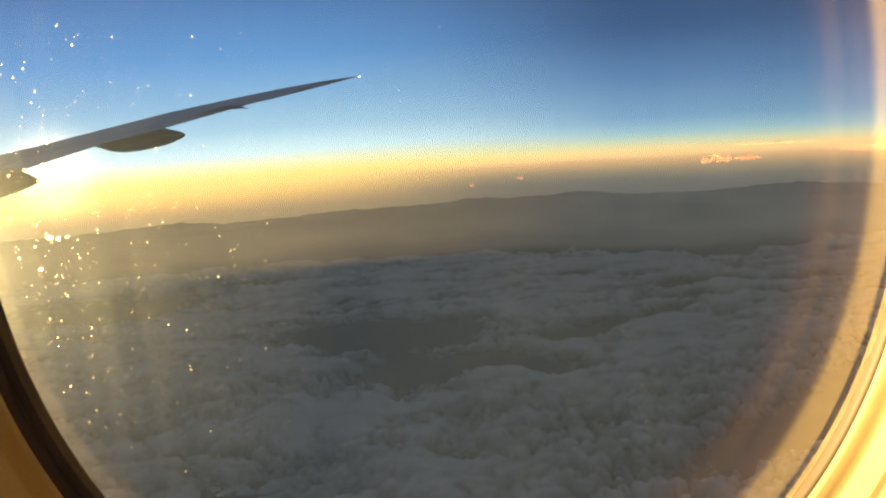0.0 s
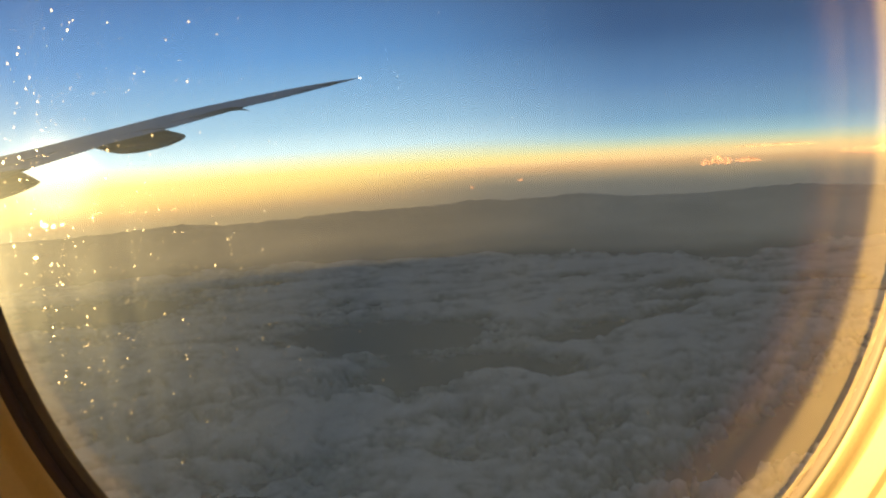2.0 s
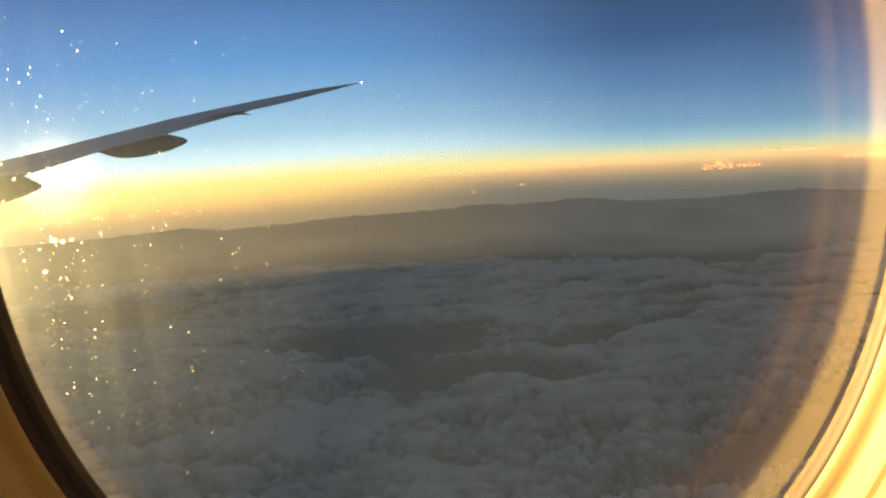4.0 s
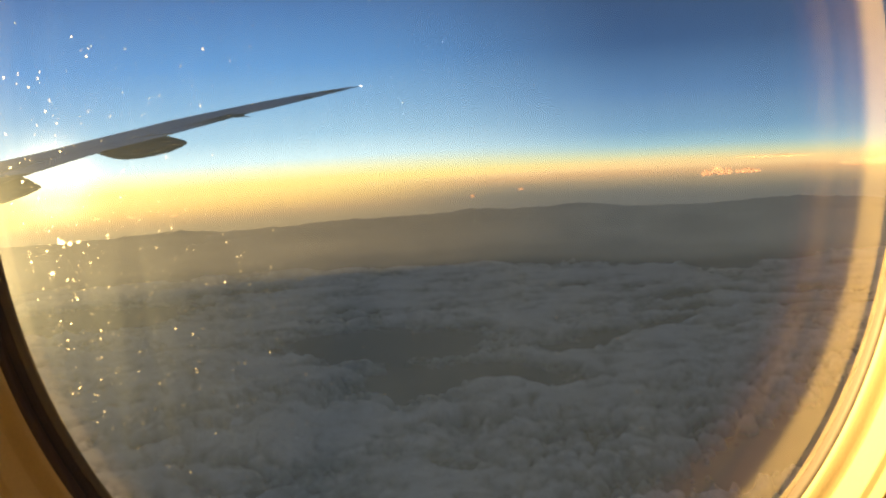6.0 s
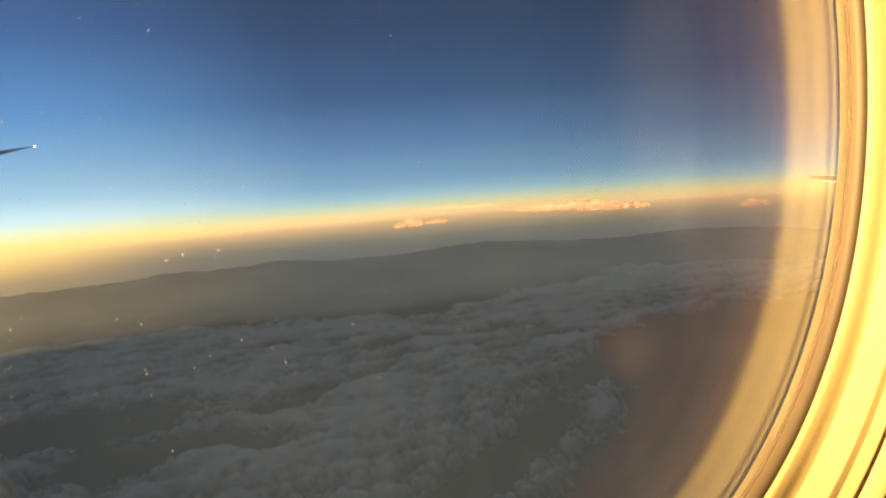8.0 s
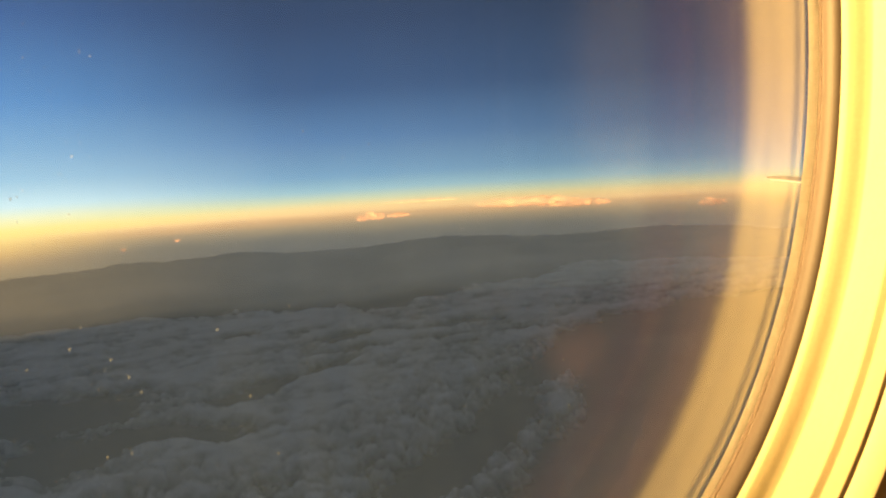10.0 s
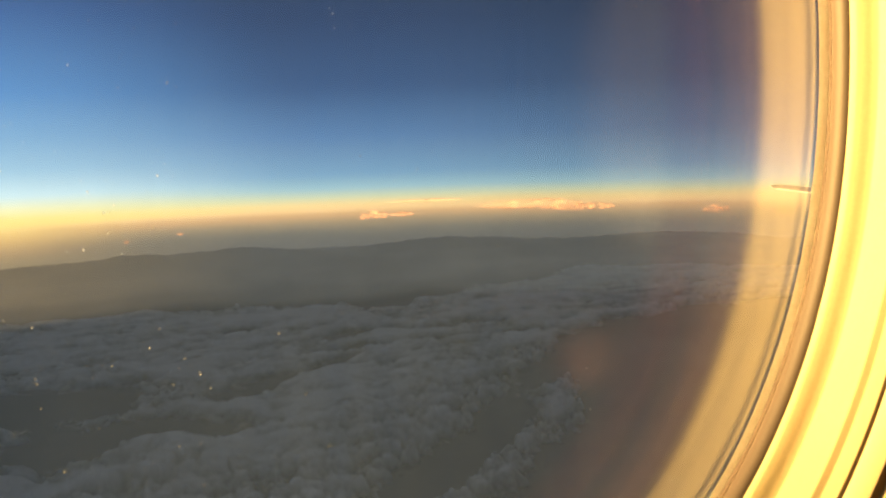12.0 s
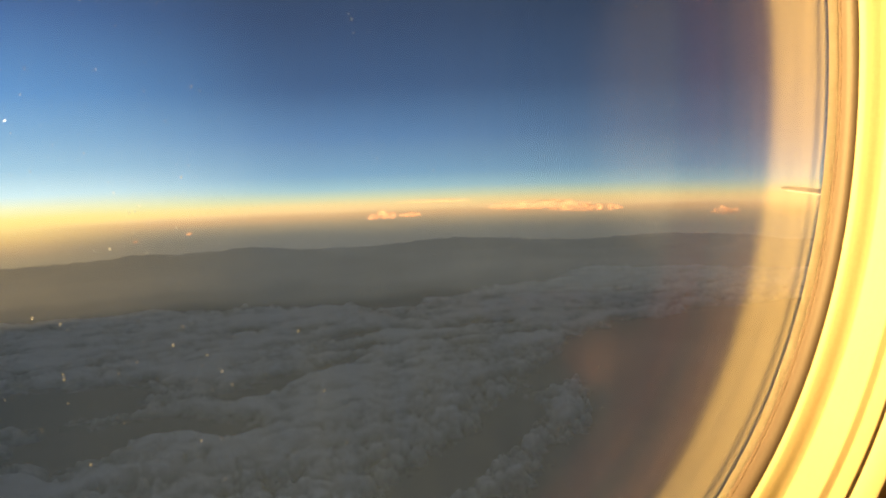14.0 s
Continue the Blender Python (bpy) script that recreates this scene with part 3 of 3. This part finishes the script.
def haze_sheet_material(thick=0.36, lift=0.0):
    """Aerial haze as glowing see-through sheets: thickest low down, clear above."""
    m, n = material("glowing_haze_sheet")
    c = n.add("ShaderNodeTexCoord").outputs["Object"]
    z = n.add("ShaderNodeSeparateXYZ", {0: c}).outputs[2]
    z = n.math("ADD", z, n.math("MULTIPLY", n.math("SUBTRACT", n.noise(0.003, 4, 0.6, c), 0.5), 70.0))
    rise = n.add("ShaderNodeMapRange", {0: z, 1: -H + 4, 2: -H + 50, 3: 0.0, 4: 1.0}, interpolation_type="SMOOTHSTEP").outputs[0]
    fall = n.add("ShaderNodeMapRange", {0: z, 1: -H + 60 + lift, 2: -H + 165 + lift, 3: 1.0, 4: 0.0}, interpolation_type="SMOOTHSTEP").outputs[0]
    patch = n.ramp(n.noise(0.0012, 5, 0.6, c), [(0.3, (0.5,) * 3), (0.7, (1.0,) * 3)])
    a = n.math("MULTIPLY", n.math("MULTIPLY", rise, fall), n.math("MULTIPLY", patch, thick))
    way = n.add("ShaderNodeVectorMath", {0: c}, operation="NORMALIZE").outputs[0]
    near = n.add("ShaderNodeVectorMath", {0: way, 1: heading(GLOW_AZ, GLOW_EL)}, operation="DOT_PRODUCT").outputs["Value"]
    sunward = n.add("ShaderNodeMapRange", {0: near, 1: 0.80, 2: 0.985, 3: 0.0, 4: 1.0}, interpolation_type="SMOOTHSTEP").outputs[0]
    # The glow stands in for light scattered by far air, warmer sunwards.
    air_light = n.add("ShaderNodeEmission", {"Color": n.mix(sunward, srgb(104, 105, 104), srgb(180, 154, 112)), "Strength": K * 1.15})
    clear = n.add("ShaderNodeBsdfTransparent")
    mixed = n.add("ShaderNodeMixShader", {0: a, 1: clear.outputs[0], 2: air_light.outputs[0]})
    n.add("ShaderNodeOutputMaterial", {0: mixed.outputs[0]})
    return m


HAZE_SHEET = haze_sheet_material()
VEIL = haze_sheet_material(0.5, 0.0)
tagged(band("haze_sheet", 4385.0, -H + 3, -H + 200, VEIL), "thick glowing haze sheet between the last ranges", "mist", kind="structure")
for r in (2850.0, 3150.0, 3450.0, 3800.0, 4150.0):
    tagged(band("haze_sheet", r, -H + 3, -H + 200, HAZE_SHEET), "thin glowing haze sheet over the far dark land", "mist", kind="structure")


def ridge(name, r, height, seed, mat):
    """A long low range of hills that runs round the far edge of the land."""
    verts, faces = [], []
    a0, a1, n, rows = -60.0, 80.0, 700, 7
    for i in range(n + 1):
        az = a0 + (a1 - a0) * i / n
        a = radians(az)
        q = Vector((az * 0.09 + seed, seed * 1.7, 0.3))
        hgt = height * (0.55 + 0.9 * noise.fractal(q, 0.8, 2.1, 6)) + 6 * noise.noise(Vector((az * 1.7, seed, 3)))
        hgt = max(2.0, hgt)
        for k in range(rows):
            u = k / (rows - 1)
            rr = r - 260 + 330 * u
            prof = math.sin(math.pi * min(1, u * 0.62)) if u < 0.8 else math.sin(math.pi * 0.496) * (1 - u) / 0.2
            verts.append((rr * math.sin(a), rr * math.cos(a), -H - 1 + hgt * prof))
    for i in range(n):
        for k in range(rows - 1):
            p = i * rows + k
            faces.append((p, p + rows, p + rows + 1, p + 1))
    return mesh_object(name, verts, faces, mat, None, True)


tagged(ridge("mountain_range", 4300.0, 40.0, 4.2, LAND), "dark far hills under golden haze", "hills", kind="structure")
tagged(ridge("mountain_range", 4100.0, 24.0, 9.7, LAND), "low dark foothills before the far range", "hills", kind="structure")
tagged(ridge("mountain_range", 4440.0, 48.0, 15.3, LAND), "faint last range almost lost in haze", "hills", kind="structure")

# ---------------------------------------------------------------- the cloud deck


def hash2(ix, iy, seed):
    v = np.sin(ix * 127.1 + iy * 311.7 + seed * 74.7) * 43758.5453
    return v - np.floor(v)


def value_noise(x, y, seed):
    ix, iy = np.floor(x), np.floor(y)
    fx, fy = x - ix, y - iy
    fx, fy = fx * fx * (3 - 2 * fx), fy * fy * (3 - 2 * fy)
    a, b = hash2(ix, iy, seed), hash2(ix + 1, iy, seed)
    c, d = hash2(ix, iy + 1, seed), hash2(ix + 1, iy + 1, seed)
    return a + (b - a) * fx + (c - a) * fy + (a - b - c + d) * fx * fy


def fbm(x, y, seed, octaves=5, gain=0.5):
    out, amp, tot = np.zeros_like(x), 1.0, 0.0
    for o in range(octaves):
        out += amp * value_noise(x * 2 ** o, y * 2 ** o, seed + o * 13)
        tot += amp
        amp *= gain
    return out / tot


def domes(x, y, size, seed, power=0.5):
    """Rounded heads packed side by side: 1 on their tops, 0 in the creases between them."""
    u, v = x / size, y / size
    ix, iy = np.floor(u), np.floor(v)
    best = np.full_like(u, 9.0)
    for dx in (-1, 0, 1):
        for dy in (-1, 0, 1):
            cx = ix + dx + 0.15 + 0.7 * hash2(ix + dx, iy + dy, seed)
            cy = iy + dy + 0.15 + 0.7 * hash2(ix + dx, iy + dy, seed + 5)
            rr = 0.26 + 0.26 * hash2(ix + dx, iy + dy, seed + 9)
            best = np.minimum(best, ((u - cx) ** 2 + (v - cy) ** 2) / rr)
    return np.clip(1 - best, 0, 1) ** power


def billow(x, y, seed, octaves=4, gain=0.55):
    """Rounded swellings with narrow creases, at several sizes."""
    out, amp, tot = np.zeros_like(x), 1.0, 0.0
    for o in range(octaves):
        k = 2.0 ** o
        u, v = x * k * 0.8 + y * k * 0.6, y * k * 0.8 - x * k * 0.6
        out += amp * np.abs(2 * value_noise(u + 31.7 * o, v - 17.3 * o, seed + o * 7) - 1) ** 0.8
        tot += amp
        amp *= gain
    return out / tot


def oval(x, y, cx, cy, rx, ry, turn=0.0):
    """Below 0 inside an ellipse, above outside."""
    c, s = math.cos(radians(turn)), math.sin(radians(turn))
    u, v = (x - cx) * c + (y - cy) * s, -(x - cx) * s + (y - cy) * c
    return np.sqrt((u / rx) ** 2 + (v / ry) ** 2) - 1


def cloud_deck():
    az = np.radians(np.arange(-40.0, 60.0, 0.085))
    el = np.radians(np.concatenate([np.arange(31.0, 16.0, -0.05), np.arange(16.0, 8.0, -0.035)]))
    A, E = np.meshgrid(az, el)
    r = (H - 30) / np.tan(E)
    x, y = r * np.sin(A), r * np.cos(A)
    wx = x + 90 * (fbm(x / 300, y / 300, 3) - 0.5) * 2
    wy = y + 90 * (fbm(x / 300, y / 300, 31) - 0.5) * 2
    # the far edge of the deck
    edge = np.interp(x, [-2500, -1200, -670, -330, -50, 100, 400, 600, 860, 1080, 1320, 1660, 2100, 2600],
                     [2930, 2960, 3040, 3050, 2980, 2960, 2910, 2780, 2640, 2670, 2760, 2840, 3100, 3280])
    cover = (edge + 210 * (fbm(x / 130, y / 260, 8) - 0.5) - y) / 120
    cover = np.maximum(cover, -oval(wx, wy, 1980, 3170, 210, 50) * 0.8)
    # openings down to the land
    holes = [(-110, 1880, 205, 130, 0, 1.0), (110, 1640, 165, 66, -8, 1.0), (-70, 1610, 105, 120, 30, 0.9), (95, 2020, 60, 26, 0, 0.7),
             (450, 1885, 215, 44, 24, 0.8), (360, 2420, 95, 36, 0, 0.7), (740, 2235, 150, 24, -6, 0.85), (960, 2205, 120, 26, 0, 0.8),
             (700, 2085, 125, 26, 10, 0.8), (930, 2085, 170, 26, -8, 0.85), (850, 1995, 120, 18, 5, 0.6), (-120, 3010, 90, 40, 0, 0.9),
             (-980, 2420, 330, 170, 8, 0.55), (-560, 2630, 200, 50, 0, 0.5), (590, 1280, 260, 44, 43, 1.0), (-250, 2180, 130, 36, 0, 0.4)]
    for cx, cy, rx, ry, turn, depth in holes:
        o = oval(wx, wy, cx, cy, rx, ry, turn)
        cover = np.minimum(cover, np.where(o < 1.6, o * 1.35 + 0.95 * (1 - depth) - 0.05, 9))
    # the clear land aft of the deck's slanting side, with a notch cut into it
    rim = 590 + 0.774 * (wy - 1043) - wx
    side = np.maximum(rim / 55, (y - 2010) / 70)
    side = np.minimum(side, oval(wx, wy, 1090, 1770, 230, 62, 44) * 1.6)
    cover = np.minimum(cover, side)
    jx, jy = 22 * (fbm(x / 40, y / 40, 4) - 0.5), 22 * (fbm(x / 40, y / 40, 41) - 0.5)
    popcorn = np.clip(1 - np.abs(rim - 250) / 330, 0, 1) * np.clip((1900 - y) / 450, 0, 1)
    popcorn = np.sqrt(popcorn)
    heads = domes(x + jx, (y + jy) * 0.8 + 0.2 * x, 25, 11, 0.8)
    small = domes(x + 0.4 * jx, (y + 0.4 * jy) * 0.8 - 0.3 * x, 12, 71, 0.8)
    puffs = billow((x + jx) / 34, (y + jy) / 30, 61)
    folds = billow((wx + 0.5 * jx) / 170, (wy + 0.5 * jy) / 130, 91, 4, 0.6)
    streaks = fbm(x / 150 + 3, y / 42, 57)
    # Cover thins in the creases: dark land shows through in place of shade.
    cover = np.minimum(cover, 0.86) + 0.75 * (fbm(x / 210, y / 120, 17) - 0.5) + 0.75 * (streaks - 0.5) + 1.1 * (puffs - 0.42) + 0.7 * (folds - 0.42)
    cover -= popcorn * (0.6 * (1 - heads) + 0.1)
    cover = np.clip(cover, -1, 1.7)
    body = np.clip(1.15 * cover, 0, 1)
    # heaped heads
    heap = np.zeros_like(x)
    for cx, cy, rx, ry, turn, top in ((-320, 1470, 300, 215, -8, 62), (-610, 1700, 170, 110, 8, 40), (110, 1400, 190, 170, 10, 44), (-900, 1450, 260, 200, 0, 40),
                                      (-170, 3020, 60, 34, 0, 60), (205, 2960, 60, 34, 0, 70), (795, 2700, 50, 34, 0, 56), (1341, 2780, 90, 34, 0, 50)):
        q = np.clip(-1.9 * oval(wx, wy, cx, cy, rx, ry, turn), 0, 1)
        heap += top * q * q * (3 - 2 * q)
    valley = np.clip(-1.5 * oval(wx, wy, -340, 1170, 200, 80, 0), 0, 1)
    fade = np.clip((2800 - y) / 900, 0.25, 1)
    heaped = np.clip(heap / 40, 0, 1)
    lumps = (13 + 6 * heaped) * folds + fade * (5 + 2.5 * heaped) * puffs + fade * popcorn * (8 * heads + 2.5 * small) + fade * 1.2 * small + 8 * fbm(x / 90, y / 50, 23) \
        + 9 * streaks
    z = -H - 6 + 8 * body + (0.42 * heap - 16 * valley + lumps) * body ** 1.2
    rows, cols = x.shape
    co = np.stack([x, y, z], -1).reshape(-1, 3)
    idx = np.arange(rows * cols).reshape(rows, cols)
    quads = np.stack([idx[:-1, :-1], idx[:-1, 1:], idx[1:, 1:], idx[1:, :-1]], -1).reshape(-1, 4)
    flat = cover.reshape(-1)
    quads = quads[flat[quads].max(axis=1) > -0.35]
    used = np.unique(quads)
    remap = np.full(rows * cols, -1, dtype=np.int64)
    remap[used] = np.arange(len(used))
    quads = remap[quads]
    me = bpy.data.meshes.new("cloud_deck")
    me.vertices.add(len(used))
    me.vertices.foreach_set("co", co[used].astype(np.float32).ravel())
    me.loops.add(len(quads) * 4)
    me.loops.foreach_set("vertex_index", quads.astype(np.int32).ravel())
    me.polygons.add(len(quads))
    me.polygons.foreach_set("loop_start", np.arange(0, len(quads) * 4, 4, dtype=np.int32))
    me.polygons.foreach_set("use_smooth", np.ones(len(quads), dtype=bool))
    me.update(calc_edges=True)
    at = me.attributes.new("cover", "FLOAT", "POINT")
    at.data.foreach_set("value", flat[used].astype(np.float32))
    me.materials.append(cloud_material())
    return new("cloud_deck", me)


tagged(cloud_deck(), "broken grey-white deck of heaped clouds in shade", "cloud", kind="stuff")

# ---------------------------------------------------------------- far clouds tinted as if they still catch the sun
PINK = far_cloud_material()


def far_cloud(az, el, width, height, seed, label):
    """A heap of rounded lumps standing in the haze."""
    at = heading(az, el) * 2600
    width, height = width * 0.55, height * 0.5
    bm = bmesh.new()
    bmesh.ops.create_icosphere(bm, subdivisions=5, radius=1.0)
    off = Vector((seed * 7.3, seed * 3.1, seed * 1.7))
    for v in bm.verts:
        p = v.co.copy()
        q = Vector((p.x * width / height * 0.9, p.y, p.z * 1.2)) + off
        lump = 0.55 + 0.75 * noise.fractal(q * 0.8, 0.7, 2.0, 3) + 0.28 * (1 - 2 * abs(noise.noise(q * 2.6))) + 0.12 * (1 - 2 * abs(noise.noise(q * 6.0)))
        lump = max(0.06, lump)
        if width > 6 * height:
            lump = 0.55 + 0.35 * (lump - 0.55)
        v.co = Vector((p.x * width / 2 * (0.8 + 0.2 * lump), p.y * height * 0.5 * lump, p.z * height * (0.75 if p.z > 0 else 0.3) * lump))
    ob = part("far_cloud", bm, PINK)
    ob.matrix_world = Matrix.Translation(at) @ Matrix.Rotation(-radians(az), 4, "Z")
    return tagged(ob, label, "cloud", "sunlit clouds on the horizon")


far_cloud(18.1, -4.66, 62, 30, 1, "small pink cumulus tower above the haze")
far_cloud(18.75, -4.52, 58, 52, 13, "small pink cumulus tower above the haze")
far_cloud(19.35, -4.60, 52, 36, 14, "small pink cumulus tower above the haze")
far_cloud(20.6, -4.55, 120, 28, 2, "faint pink cloud lump in the haze")
far_cloud(22.2, -3.70, 430, 22, 3, "thin peach streak of cloud")
far_cloud(29.3, -4.24, 600, 84, 4, "long cloud bank tinted sunset pink")
far_cloud(32.4, -4.45, 420, 62, 5, "long cloud bank tinted sunset pink")
far_cloud(41.2, -4.80, 150, 36, 6, "pink cumulus lumps on the horizon")
far_cloud(45.3, -4.90, 130, 36, 7, "pink cumulus lumps on the horizon")
for az, el, wide, high, seed in ((2.8, -5.4, 26, 13, 8), (6.1, -5.1, 34, 10, 9), (-21.5, -5.0, 60, 15, 10), (-19.4, -5.1, 46, 14, 11), (-16.8, -5.2, 36, 12, 12)):
    far_cloud(az, el, wide, high, seed, "tiny pale cloud tuft far off in the haze")

# ---------------------------------------------------------------- ice and dust on the outer pane


def specks():
    rnd = random.Random(5)
    bm = bmesh.new()
    core = bm.verts.layers.float.new("core")
    clear_drop = bm.verts.layers.float.new("drop")

    def dot(x, z, r, stretch=1.0, wet=0.0):
        n = 8
        tilt = rnd.uniform(0, 6.28)
        ring = []
        for i in range(n):
            a = 2 * math.pi * i / n + tilt
            q = r * rnd.uniform(0.75, 1.2)
            ring.append(bm.verts.new((x + q * math.cos(a), 0.0232, z + q * stretch * math.sin(a))))
        mid = bm.verts.new((x, 0.0232 - r * 0.5, z))
        mid[core] = 1.0
        for v in (*ring, mid):
            v[clear_drop] = wet
        for i in range(n):
            bm.faces.new((ring[i], ring[(i + 1) % n], mid))

    # fine dust all over the pane, thickest low down towards the front of the cabin
    for i in range(420):
        x, z = XC - W + 2 * W * rnd.random() ** 1.7, ZC + rnd.uniform(-HH, HH)
        if in_pane(x, z):
            dot(x, z, 0.00008 + 0.00026 * rnd.random() ** 3)
    for i in range(1350):
        x, z = XC - W + 0.090 * rnd.random() ** 1.3, rnd.triangular(-0.105, 0.055, -0.025)
        if in_pane(x, z):
            dot(x, z, 0.00009 + 0.00030 * rnd.random() ** 4, rnd.uniform(1, 1.7))
    # soft larger crystals in the upper forward part
    for i in range(15):
        x, z = XC - W + 0.09 * rnd.random(), rnd.uniform(0.012, 0.085)
        if in_pane(x, z):
            dot(x, z, 0.00018 + 0.00028 * rnd.random() ** 2, rnd.uniform(1, 1.9))
    # single drops, in millimetres on the pane
    for x, z in ((-19.4, 31.8), (-19.2, 29.0), (-17.5, 25.2), (-16.7, 24.0), (-16.5, 20.7), (-3.4, 41.1), (-109.5, 43.3), (-113.2, 49.1), (-74.9, 43.3),
                 (-67.2, 39.3), (-82.0, 38.7), (-69.6, -19.6), (-60.7, -23.8), (-127.4, -8.2), (-128.8, -14.4), (-11.7, -9.8), (3.3, -13.4), (-92.2, -41.3),
                 (-18.0, -48.0), (-34.0, -51.2), (-28.3, -67.0), (-56.0, -54.3), (-23.2, -81.2), (27.5, -45.6), (46.5, -53.9), (52.1, -71.7), (-50.7, -62.2), (53.2, -83.9)):
        dot(x / 1000, z / 1000, rnd.uniform(0.00028, 0.00044), rnd.uniform(1, 1.4), 1.0)
    # two smeared crystals that glint before the bright haze
    for x, z, r in ((-0.1240, -0.0120, 0.0013), (-0.1215, -0.0125, 0.0010), (-0.1188, -0.0122, 0.0009), (-0.1280, -0.0215, 0.0009)):
        dot(x, z, r, 0.75, 0.8)
    ob = part("ice_specks", bm, ICE, window, "tiny ice crystals and dust specks")
    ob["kind"] = "stuff"
    if sum(p.normal.y for p in ob.data.polygons) < 0:
        ob.data.flip_normals()
    return ob


specks()
